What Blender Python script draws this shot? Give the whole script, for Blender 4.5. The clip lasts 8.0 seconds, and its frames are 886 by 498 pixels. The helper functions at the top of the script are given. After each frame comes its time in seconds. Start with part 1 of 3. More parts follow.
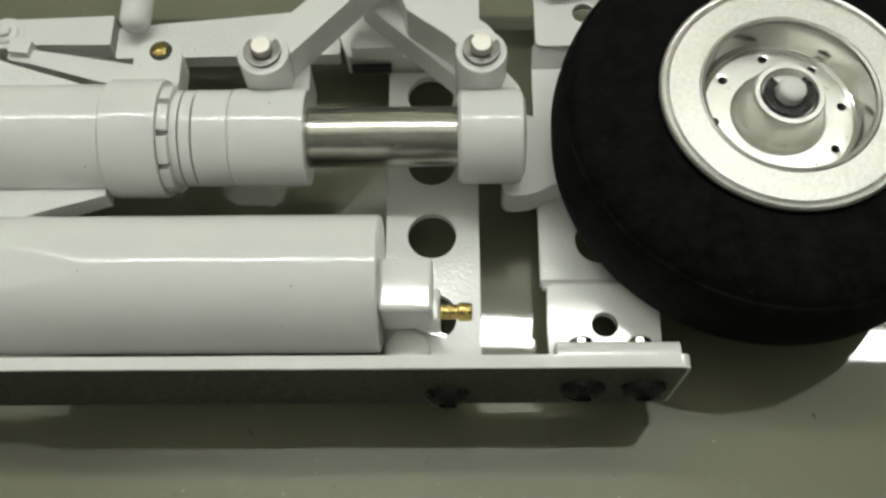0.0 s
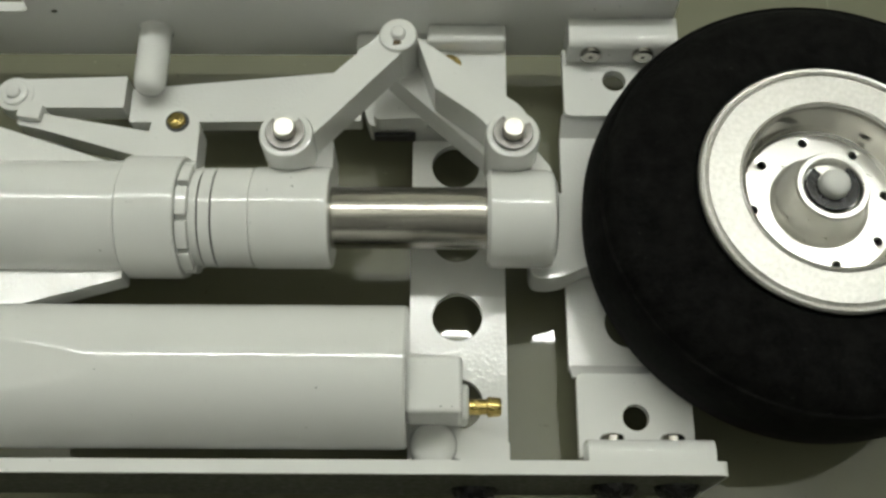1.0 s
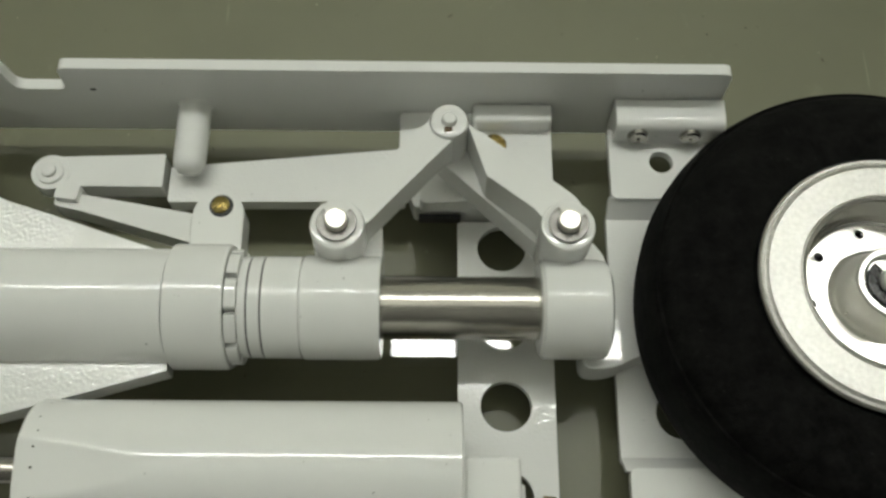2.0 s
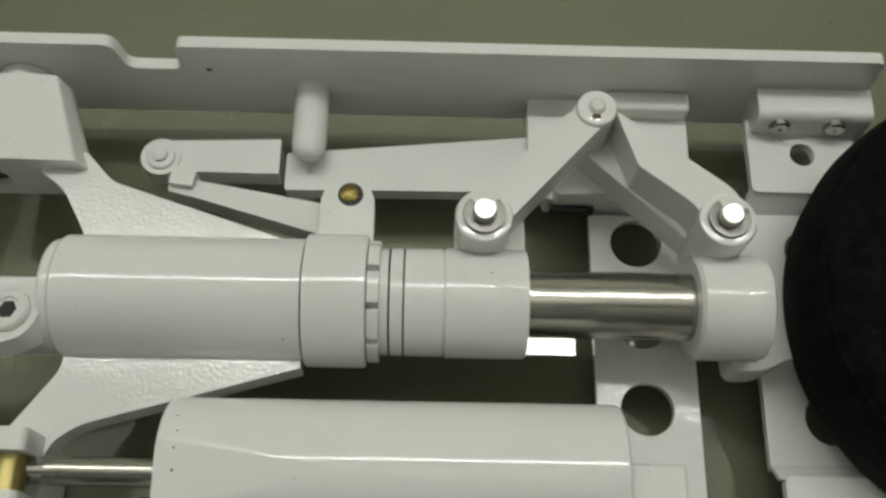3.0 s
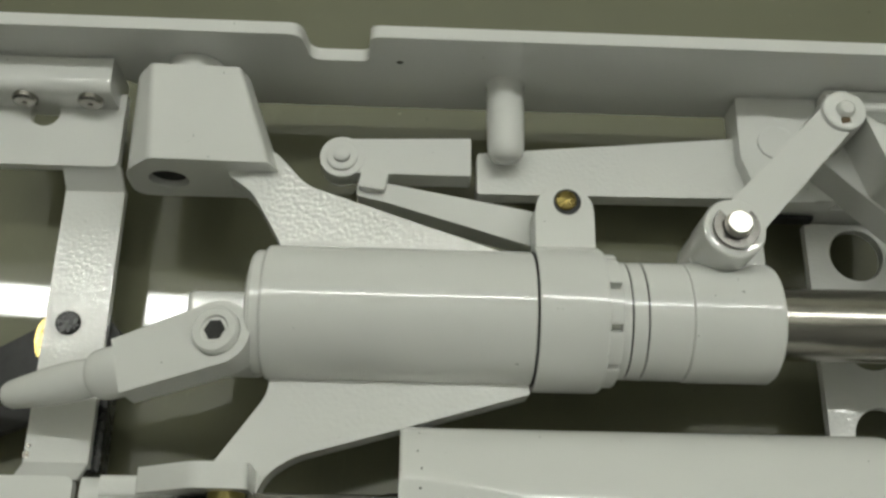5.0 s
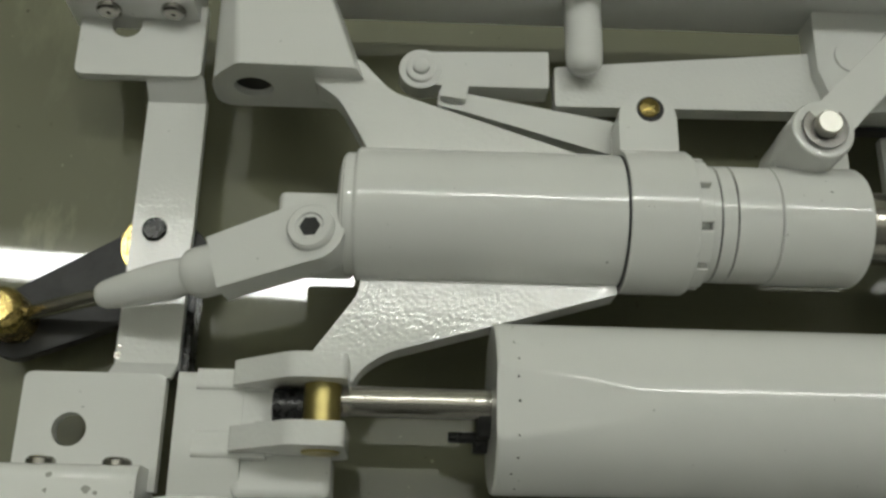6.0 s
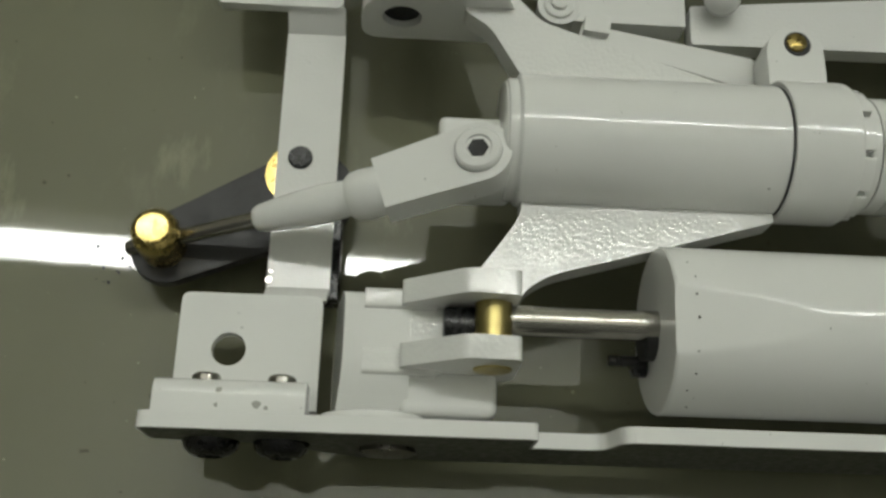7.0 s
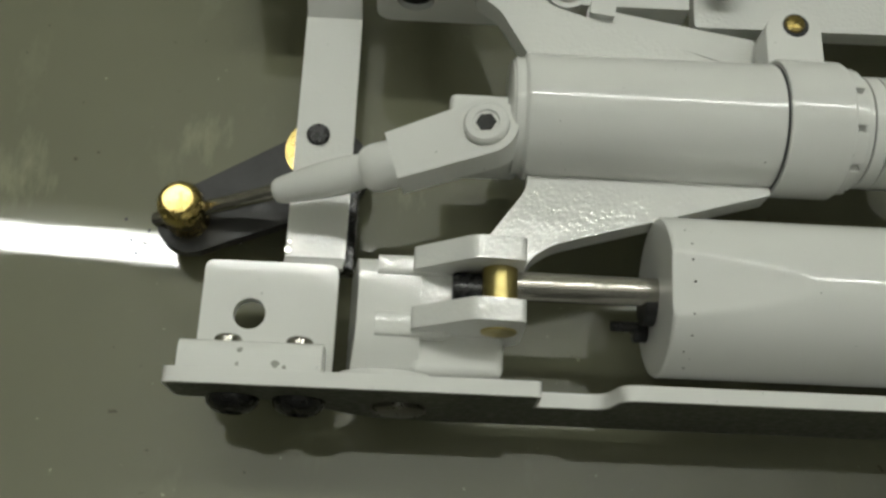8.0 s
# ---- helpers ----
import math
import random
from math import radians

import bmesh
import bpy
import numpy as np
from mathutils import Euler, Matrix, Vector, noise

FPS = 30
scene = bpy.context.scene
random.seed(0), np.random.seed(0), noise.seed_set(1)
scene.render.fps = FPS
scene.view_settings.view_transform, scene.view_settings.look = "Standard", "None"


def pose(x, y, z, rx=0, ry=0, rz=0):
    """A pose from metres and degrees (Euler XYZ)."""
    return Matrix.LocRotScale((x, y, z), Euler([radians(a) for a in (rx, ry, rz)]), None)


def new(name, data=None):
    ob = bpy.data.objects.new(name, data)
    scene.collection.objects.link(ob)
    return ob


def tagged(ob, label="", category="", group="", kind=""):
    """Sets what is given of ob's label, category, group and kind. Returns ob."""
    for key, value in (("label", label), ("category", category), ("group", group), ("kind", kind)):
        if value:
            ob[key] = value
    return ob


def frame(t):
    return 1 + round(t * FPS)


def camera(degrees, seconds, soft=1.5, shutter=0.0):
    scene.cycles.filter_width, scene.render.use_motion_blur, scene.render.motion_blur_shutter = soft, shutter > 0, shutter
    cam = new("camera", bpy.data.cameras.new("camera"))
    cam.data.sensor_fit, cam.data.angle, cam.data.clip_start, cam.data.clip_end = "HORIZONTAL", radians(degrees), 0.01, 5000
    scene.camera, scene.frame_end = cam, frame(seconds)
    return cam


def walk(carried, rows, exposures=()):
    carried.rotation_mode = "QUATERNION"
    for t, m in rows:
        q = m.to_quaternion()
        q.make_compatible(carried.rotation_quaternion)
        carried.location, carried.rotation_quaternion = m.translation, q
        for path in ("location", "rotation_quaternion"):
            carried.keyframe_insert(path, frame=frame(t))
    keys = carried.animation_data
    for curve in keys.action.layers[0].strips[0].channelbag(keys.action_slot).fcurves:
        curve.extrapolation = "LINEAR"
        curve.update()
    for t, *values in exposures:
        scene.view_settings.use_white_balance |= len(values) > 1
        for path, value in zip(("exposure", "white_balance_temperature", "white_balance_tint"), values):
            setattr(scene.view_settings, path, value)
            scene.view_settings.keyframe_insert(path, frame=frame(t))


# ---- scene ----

# ---- camera ----
cam = camera(47.5, 8.0, 2.7)
ROWS = [
    (0.0, 0.03778, -0.05127, 0.20021, 23.08, 0.71, -0.13),
    (0.5, 0.03798, -0.03409, 0.20770, 21.64, 0.31, 0.28),
    (1.0, 0.03110, -0.02807, 0.20257, 21.60, 0.14, 0.31),
    (1.2, 0.02522, -0.02374, 0.20602, 21.42, -0.12, 0.16),
    (2.3, 0.01148, -0.01254, 0.20167, 22.82, -0.82, 0.39),
    (2.5, 0.00350, -0.01245, 0.19704, 22.30, -0.96, 0.83),
    (3.0, -0.01021, -0.00966, 0.19410, 22.19, -1.34, 0.72),
    (3.5, -0.01789, -0.00611, 0.18110, 21.79, -1.85, 0.38),
    (4.0, -0.02147, 0.00030, 0.17248, 20.38, -2.37, -0.09),
    (4.5, -0.03524, 0.00052, 0.18021, 21.21, -2.31, 0.33),
    (4.7, -0.04540, 0.00138, 0.17986, 21.15, -2.62, 0.60),
    (5.8, -0.06046, -0.00644, 0.17765, 20.96, -2.34, 0.81),
    (6.0, -0.06601, -0.01137, 0.17616, 19.80, -2.14, 1.01),
    (6.5, -0.08033, -0.01831, 0.17451, 19.14, -2.42, 1.02),
    (7.0, -0.09421, -0.02331, 0.17207, 19.49, -3.11, 1.47),
    (7.5, -0.10326, -0.02547, 0.16916, 19.55, -2.75, 2.20),
    (8.0, -0.09235, -0.03101, 0.17824, 19.51, -2.04, 2.09),
]
walk(cam, [(t, pose(x, y, z, a, b, c)) for t, x, y, z, a, b, c in ROWS],
     [(0.0, -1.50), (1.0, -1.64), (2.5, -1.70), (3.5, -1.86), (4.5, -1.84), (6.0, -2.08), (7.0, -1.94), (8.0, -1.88)])

# ---- world and lights ----
LAMP_Z, LAMP_Y, LAMP_TURN = 1.0, 0.358, -2.6      # bench lamp over the table
world = bpy.data.worlds.new("room_air")
scene.world = world
world.use_nodes = True
world.node_tree.nodes["Background"].inputs[0].default_value = (0.5, 0.52, 0.45, 1)
world.node_tree.nodes["Background"].inputs[1].default_value = 0.2


# ---- materials ----
def material(name):
    m = bpy.data.materials.new(name)
    m.use_nodes = True
    nt = m.node_tree
    return m, nt, nt.nodes["Principled BSDF"]


def noise_node(nt, scale, detail=3.0, rough=0.5, stretch=None):
    tc = nt.nodes.new("ShaderNodeTexCoord")
    n = nt.nodes.new("ShaderNodeTexNoise")
    n.inputs["Scale"].default_value = scale
    n.inputs["Detail"].default_value = detail
    n.inputs["Roughness"].default_value = rough
    if stretch:
        mp = nt.nodes.new("ShaderNodeMapping")
        mp.inputs["Scale"].default_value = stretch
        nt.links.new(tc.outputs["Object"], mp.inputs["Vector"])
        nt.links.new(mp.outputs["Vector"], n.inputs["Vector"])
    else:
        nt.links.new(tc.outputs["Object"], n.inputs["Vector"])
    return n.outputs["Fac"]


def ramp(nt, fac, stops):
    r = nt.nodes.new("ShaderNodeValToRGB")
    els = r.color_ramp.elements
    while len(els) < len(stops):
        els.new(0.5)
    for e, (p, c) in zip(els, stops):
        e.position = p
        e.color = (*c, 1) if isinstance(c, tuple) else (c, c, c, 1)
    nt.links.new(fac, r.inputs["Fac"])
    return r.outputs["Color"]


def bump(nt, bsdf, facs):
    last = None
    for fac, dist, strength in facs:
        b = nt.nodes.new("ShaderNodeBump")
        b.inputs["Strength"].default_value = strength
        b.inputs["Distance"].default_value = dist
        nt.links.new(fac, b.inputs["Height"])
        if last:
            nt.links.new(last, b.inputs["Normal"])
        last = b.outputs["Normal"]
    nt.links.new(last, bsdf.inputs["Normal"])


def mix_multiply(nt, a, b):
    m = nt.nodes.new("ShaderNodeMix")
    m.data_type, m.blend_type = "RGBA", "MULTIPLY"
    m.inputs[0].default_value = 1.0
    nt.links.new(a, m.inputs[6])
    nt.links.new(b, m.inputs[7])
    return m.outputs[2]


def make_paint(name, base, height, grain, detail, rough=0.06, wave=0.02):
    """Gloss paint; height: how far its orange peel stands up, in metres."""
    m, nt, p = material(name)
    broad = ramp(nt, noise_node(nt, 60, 4), [(0.3, tuple(0.975 * c for c in base)), (0.7, base)])
    specks = ramp(nt, noise_node(nt, 900, 2), [(0.22, 0.4), (0.24, 1.0)])
    nt.links.new(mix_multiply(nt, broad, specks), p.inputs["Base Color"])
    nt.links.new(ramp(nt, noise_node(nt, 120, 4), [(0.3, rough - 0.02), (0.75, rough + 0.05)]), p.inputs["Roughness"])
    p.inputs["Specular IOR Level"].default_value = 0.5
    bump(nt, p, [(noise_node(nt, grain, detail, 0.5), height, 1.0), (noise_node(nt, 160, 2), 0.0004, wave)])
    return m


paint = make_paint("white_gloss_paint", (0.78, 0.785, 0.765), 0.0000055, 1500, 0.5, 0.05)
paint_coarse = make_paint("white_coarse_paint", (0.78, 0.785, 0.765), 0.000085, 1350, 0.2, 0.05, 0.05)
paint_rough = make_paint("white_orange_peel_paint", (0.78, 0.785, 0.765), 0.000042, 1350, 0.2, 0.045, 0.05)


def make_metal(name, base, rough, grain=None, var=0.75, metallic=1.0, relief=0.12, spread=0.3):
    m, nt, p = material(name)
    p.inputs["Metallic"].default_value = metallic
    nt.links.new(ramp(nt, noise_node(nt, 110, 4, 0.6, grain), [(0.3, tuple(var * c for c in base)), (0.7, base)]), p.inputs["Base Color"])
    nt.links.new(ramp(nt, noise_node(nt, 700, 3, 0.6, grain), [(0.3, rough * (1 - spread)), (0.75, rough * (1 + spread))]), p.inputs["Roughness"])
    bump(nt, p, [(noise_node(nt, 1400, 2, 0.5, grain), 0.00003, relief)])
    return m


steel = make_metal("ground_steel", (0.50, 0.48, 0.44), 0.22, (0.3, 3, 3), 0.55)
bright_steel = make_metal("turned_pin_steel", (0.84, 0.82, 0.76), 0.34, None, 0.9, 1.0, 0.03, 0.1)
dark_steel = make_metal("dark_steel", (0.20, 0.19, 0.18), 0.35)
brass = make_metal("brass", (0.70, 0.54, 0.20), 0.26, None, 0.7)
old_brass = make_metal("dull_brass", (0.50, 0.42, 0.17), 0.38, None, 0.75)
aluminium = make_metal("blasted_aluminium", (0.70, 0.69, 0.66), 0.42, (10, 10, 10), 0.8, 1.0, 0.7)
aluminium_bright = make_metal("turned_aluminium", (0.86, 0.85, 0.82), 0.29, None, 0.97, 1.0, 0.005, 0.06)
polished = make_metal("polished_aluminium", (0.70, 0.69, 0.66), 0.18, None, 0.94, 1.0, 0.01, 0.1)
clip_steel = make_metal("blued_clip_steel", (0.26, 0.25, 0.24), 0.4, None, 0.75)
brown_brass = make_metal("tarnished_brass", (0.26, 0.20, 0.07), 0.3, None, 0.6)
black_anodised = make_metal("black_anodised_arm", (0.016, 0.016, 0.017), 0.5, None, 0.7, 0.0)
black_metal = make_metal("black_oxide_metal", (0.018, 0.018, 0.019), 0.28, None, 0.7, 0.3)


def make_rubber():
    m, nt, p = material("black_rubber")
    broad = ramp(nt, noise_node(nt, 240, 6, 0.75), [(0.36, (0.0012, 0.0012, 0.0011)), (0.66, (0.009, 0.009, 0.0083))])
    dust = ramp(nt, noise_node(nt, 1300, 2), [(0.72, 1.0), (0.76, 6.0)])
    nt.links.new(mix_multiply(nt, broad, dust), p.inputs["Base Color"])
    p.inputs["Roughness"].default_value = 0.75
    p.inputs["Specular IOR Level"].default_value = 0.09
    bump(nt, p, [(noise_node(nt, 900, 5, 0.75), 0.0008, 0.8)])
    return m


rubber = make_rubber()


# near-black for dirt and joints, and for shade painted into hollows
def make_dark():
    m, nt, p = material("grime_shade_black")
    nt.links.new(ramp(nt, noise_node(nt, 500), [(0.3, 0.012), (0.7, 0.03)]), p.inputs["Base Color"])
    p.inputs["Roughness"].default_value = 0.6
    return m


grime_shade = make_dark()
chip_grey = make_metal("bared_grey_primer", (0.34, 0.34, 0.31), 0.5, None, 0.9, 0.0)
rust = make_metal("rusty_chip", (0.13, 0.085, 0.04), 0.6, None, 0.5, 0.2, 0.3)
coat = make_metal("dark_grey_coat", (0.060, 0.064, 0.048), 0.5, None, 0.9, 0.0, 0.05)


TZ = -9.0                                         # table top, in mm: the gear stands 9 mm up on two added supports


def make_table():
    m, nt, p = material("grey_green_lacquered_top")
    broad = ramp(nt, noise_node(nt, 9, 5, 0.6), [(0.3, (0.150, 0.152, 0.102)), (0.7, (0.174, 0.176, 0.119))])
    spots = ramp(nt, noise_node(nt, 420, 2), [(0.22, 0.6), (0.26, 1.0)])
    dust = ramp(nt, noise_node(nt, 600, 2), [(0.76, 1.0), (0.78, 1.7)])
    wipe = ramp(nt, noise_node(nt, 34, 6, 0.72, (1.0, 0.45, 1)), [(0.60, 1.0), (0.74, 1.22)])
    base_col = mix_multiply(nt, mix_multiply(nt, broad, spots), dust)
    scratch = ramp(nt, noise_node(nt, 240, 3, 0.5, (0.9, 0.05, 1)), [(0.735, 1.0), (0.765, 1.5)])
    base_out = mix_multiply(nt, mix_multiply(nt, base_col, wipe), scratch)
    for spot, reach in (((-0.138, 0.057, TZ / 1000), 0.013), ((-0.175, 0.046, TZ / 1000), 0.022), ((-0.095, 0.046, TZ / 1000), 0.009)):
        tc = nt.nodes.new("ShaderNodeTexCoord")
        far = nt.nodes.new("ShaderNodeVectorMath")
        far.operation = "DISTANCE"
        far.inputs[1].default_value = spot
        nt.links.new(tc.outputs["Object"], far.inputs[0])
        near = nt.nodes.new("ShaderNodeMapRange")
        near.inputs["From Max"].default_value = reach
        near.inputs["To Min"].default_value, near.inputs["To Max"].default_value = 0.45, 0.0
        nt.links.new(far.outputs["Value"], near.inputs["Value"])
        rub = nt.nodes.new("ShaderNodeMath")
        nt.links.new(near.outputs["Result"], rub.inputs[0])
        nt.links.new(noise_node(nt, 300, 5, 0.65, (1.0, 0.3, 1)), rub.inputs[1])
        base_out = mix_multiply(nt, base_out, ramp(nt, rub.outputs["Value"], [(0.78, 1.0), (1.0, 1.4)]))
    nt.links.new(base_out, p.inputs["Base Color"])
    smears = ramp(nt, noise_node(nt, 26, 6, 0.7, (1, 2.2, 1)), [(0.35, 0.02), (0.62, 0.03), (0.78, 0.10)])
    nt.links.new(smears, p.inputs["Roughness"])
    p.inputs["IOR"].default_value = 1.7
    bump(nt, p, [(noise_node(nt, 30, 2), 0.0002, 0.02), (noise_node(nt, 700, 4, 0.7, (0.05, 1.2, 1)), 0.00003, 0.05)])
    return m


table_paint = make_table()


def make_plain(name, base, rough, scale=4):
    m, nt, p = material(name)
    nt.links.new(ramp(nt, noise_node(nt, scale, 5), [(0.3, tuple(0.9 * c for c in base)), (0.7, base)]), p.inputs["Base Color"])
    p.inputs["Roughness"].default_value = rough
    bump(nt, p, [(noise_node(nt, 90, 3), 0.001, 0.15)])
    return m


wall_paint = make_plain("wall_paint", (0.50, 0.50, 0.43), 0.8)
ceiling_paint = make_plain("ceiling_paint", (0.80, 0.80, 0.74), 0.9)
screen_black = make_plain("dark_screen_board", (0.09, 0.09, 0.08), 0.7)
floor_vinyl = make_plain("floor_vinyl", (0.16, 0.15, 0.13), 0.5)
lamp_housing_paint = make_plain("lamp_enamel", (0.22, 0.22, 0.20), 0.4)


def make_glow(name, strength):
    m, nt, p = material(name)
    p.inputs["Base Color"].default_value = (0.8, 0.8, 0.75, 1)
    p.inputs["Emission Color"].default_value = (0.975, 1.0, 0.93, 1)
    p.inputs["Emission Strength"].default_value = strength
    return m


glow = make_glow("lamp_tube_glow", 105.0)
# added, unseen source: bounces soft fill light off the ceiling
fill_glow = make_glow("fill_tube_glow", 300.0)

# ---- mesh helpers: millimetres in, metres out ----
UP = Matrix.Identity(4)
ALONG_Y = Matrix(((1, 0, 0, 0), (0, 0, 1, 0), (0, 1, 0, 0), (0, 0, 0, 1)))   # (x, z, y) outline run along y


def bevel_sharp(bm, width, segments=2, angle=30):
    if width <= 0:
        return
    es = [e for e in bm.edges if len(e.link_faces) == 2 and e.calc_face_angle(0) > radians(angle)]
    bmesh.ops.bevel(bm, geom=es, offset=width, segments=segments, affect="EDGES", clamp_overlap=True, profile=0.5)


def circle(cx, cy, r, n=32, a0=0.0, a1=360.0):
    full = abs(a1 - a0) > 359.9
    k = n if full else n + 1
    return [(cx + r * math.cos(radians(a0 + (a1 - a0) * i / n)), cy + r * math.sin(radians(a0 + (a1 - a0) * i / n))) for i in range(k)]


def fillet(pts, radii, n=5):
    """Round an outline's corners; radii: one number or one a corner."""
    out, k = [], len(pts)
    for i, p in enumerate(pts):
        r = radii[i] if isinstance(radii, (list, tuple)) else radii
        p, a, b = Vector(p), Vector(pts[i - 1]), Vector(pts[(i + 1) % k])
        u, v = (a - p), (b - p)
        r = min(r, 0.45 * u.length, 0.45 * v.length)
        if r < 1e-3:
            out.append(tuple(p))
            continue
        s, e = p + u.normalized() * r, p + v.normalized() * r
        for j in range(n + 1):
            f = j / n
            out.append(tuple(s * (1 - f) ** 2 + p * 2 * f * (1 - f) + e * f ** 2))
    return out


def hull(circles, n=28):
    """Outline round some circles (x, y, r)."""
    pts = sorted({(round(x, 4), round(y, 4)) for c in circles for x, y in circle(*c, n)})
    def half(seq):
        h = []
        for p in seq:
            while len(h) > 1 and (h[-1][0] - h[-2][0]) * (p[1] - h[-2][1]) - (h[-1][1] - h[-2][1]) * (p[0] - h[-2][0]) <= 0:
                h.pop()
            h.append(p)
        return h[:-1]
    return half(pts) + half(pts[::-1])


def prism(outline, z0, z1, holes=(), bev=0.4, m=UP, seg=2):
    bm = bmesh.new()
    edges = []
    for loop in [outline] + [circle(*h, 32) for h in holes]:
        vs = [bm.verts.new((x, y, z0)) for x, y in loop]
        edges += [bm.edges.new((vs[i - 1], vs[i])) for i in range(len(vs))]
    bmesh.ops.triangle_fill(bm, edges=edges, use_beauty=True, use_dissolve=False)
    r = bmesh.ops.extrude_face_region(bm, geom=bm.faces[:])
    for v in r["geom"]:
        if isinstance(v, bmesh.types.BMVert):
            v.co.z = z1
    bmesh.ops.recalc_face_normals(bm, faces=bm.faces[:])
    bevel_sharp(bm, bev, seg)
    bm.transform(m)
    bmesh.ops.recalc_face_normals(bm, faces=bm.faces[:])
    return bm


def box(x0, x1, y0, y1, z0, z1, bev=0.5, seg=3):
    bm = bmesh.new()
    bmesh.ops.create_cube(bm, size=1)
    for v in bm.verts:
        v.co = Vector(((x0 + x1) / 2 + v.co.x * (x1 - x0), (y0 + y1) / 2 + v.co.y * (y1 - y0), (z0 + z1) / 2 + v.co.z * (z1 - z0)))
    bevel_sharp(bm, bev, seg)
    return bm


def lathe(profile, origin, axis="x", seg=64):
    """Turn (radius, height) round an axis through origin; the ends close where the radius is 0."""
    bm = bmesh.new()
    rings = []
    for r, h in profile:
        if r < 1e-6:
            rings.append([bm.verts.new((0, 0, h))])
        else:
            rings.append([bm.verts.new((r * math.cos(2 * math.pi * i / seg), r * math.sin(2 * math.pi * i / seg), h)) for i in range(seg)])
    for a, b in zip(rings, rings[1:]):
        for i in range(seg):
            j = (i + 1) % seg
            if len(a) == 1 and len(b) == 1:
                continue
            if len(a) == 1:
                bm.faces.new((a[0], b[i], b[j]))
            elif len(b) == 1:
                bm.faces.new((a[i], a[j], b[0]))
            else:
                bm.faces.new((a[i], a[j], b[j], b[i]))
    turn = {"z": Matrix.Identity(4), "x": Euler((0, radians(90), 0)).to_matrix().to_4x4(), "y": Euler((radians(-90), 0, 0)).to_matrix().to_4x4()}
    m = turn[axis] if isinstance(axis, str) else Vector(axis).to_track_quat("Z", "Y").to_matrix().to_4x4()
    bm.transform(Matrix.Translation(origin) @ m)
    bmesh.ops.recalc_face_normals(bm, faces=bm.faces[:])
    return bm


def rod(r, a, b, ch=0.3, seg=40, r2=None):
    a, b = Vector(a), Vector(b)
    n, r2 = (b - a).length, r if r2 is None else r2
    return lathe([(0, 0), (r - ch, 0), (r - 0.3 * ch, 0.3 * ch), (r, ch), (r2, n - ch), (r2 - 0.3 * ch, n - 0.3 * ch), (r2 - ch, n), (0, n)], a, tuple(b - a), seg)


def join(*bms):
    out = bmesh.new()
    for b in bms:
        me = bpy.data.meshes.new("scratch")
        b.to_mesh(me)
        out.from_mesh(me)
        b.free()
        bpy.data.meshes.remove(me)
    return out


def part(name, bm, mat, parent=None, label="", sharp=38):
    me = bpy.data.meshes.new(name)
    bm.transform(Matrix.Scale(0.001, 4))
    bm.to_mesh(me)
    bm.free()
    me.materials.append(mat)
    me.polygons.foreach_set("use_smooth", [True] * len(me.polygons))
    me.set_sharp_from_angle(angle=radians(sharp))
    ob = new(name, me)
    ob.parent = parent
    wn = ob.modifiers.new("weighted_normals", "WEIGHTED_NORMAL")
    wn.keep_sharp, wn.weight = True, 100
    return tagged(ob, label)


def empty(name, label, category):
    ob = new(name)
    ob.empty_display_size = 0.02
    return tagged(ob, label, category)


# ---- the room round the bench ----
M = 1000.0
room = [
    ("floor", (-2 * M, 2 * M, -0.42 * M, 2 * M, -850, -750), floor_vinyl),
    ("ceiling", (-2 * M, 2 * M, -0.42 * M, 2 * M, 2100, 2200), ceiling_paint),
    ("wall_north", (-2 * M, 2 * M, 2 * M, 2.1 * M, -750, 2100), wall_paint),
    # unseen dark screen, added to cut the light from the south
    ("dark_screen_south", (-2 * M, 2 * M, -0.52 * M, -0.42 * M, -750, 2100), screen_black),
    ("wall_east", (2 * M, 2.1 * M, -0.42 * M, 2 * M, -750, 2100), wall_paint),
    ("wall_west", (-2.1 * M, -2 * M, -0.42 * M, 2 * M, -750, 2100), wall_paint),
]
for name, b, mat in room:
    tagged(part(name, box(*b, 0), mat), kind="structure")

table = empty("work_table", "grey-green lacquered work table with fine scratches under the gear", "table")
part("tabletop", box(-900, 900, -400, 650, -30 + TZ, TZ, 2), table_paint, table)
for lx in (-850, 850):
    for ly in (-350, 600):
        part("leg", box(lx - 25, lx + 25, ly - 25, ly + 25, -750, -30 + TZ, 2), dark_steel, table)

lamp = empty("bench_lamp", "long white fluorescent bench lamp hung over the work table", "lamp")
part("housing", box(-680, 680, -4, 64, 34, 44, 3), lamp_housing_paint, lamp)
part("tube", rod(18, (-660, 0, 0), (660, 0, 0), 3, 32), glow, lamp, "glowing fluorescent tube")
# extra tube hidden above the housing, only for fill light
part("fill_tube", rod(23, (-660, 32, 78), (660, 32, 78), 3, 32), fill_glow, lamp, "added fill tube shining up at the ceiling")
for sx in (-670, 670):
    part("end_cap", box(sx - 10, sx + 10, -20, 64, -28, 105, 3), lamp_housing_paint, lamp)
for sx in (-500, 500):
    part("hanger", rod(3, (sx, 32, 101), (sx, 32, 1099), 0.5, 12), dark_steel, lamp)
lamp.matrix_basis = pose(0, LAMP_Y, LAMP_Z, 0, 0, LAMP_TURN)

# ---- the landing gear ----
gear = empty("landing_gear", "white painted model aircraft landing gear lying flat on a table", "landing gear")
RAIL_H, YS, ZS, ZM = 25.2, 51.3, 18.5, 3.6        # rail height; strut axis; middle plates' top


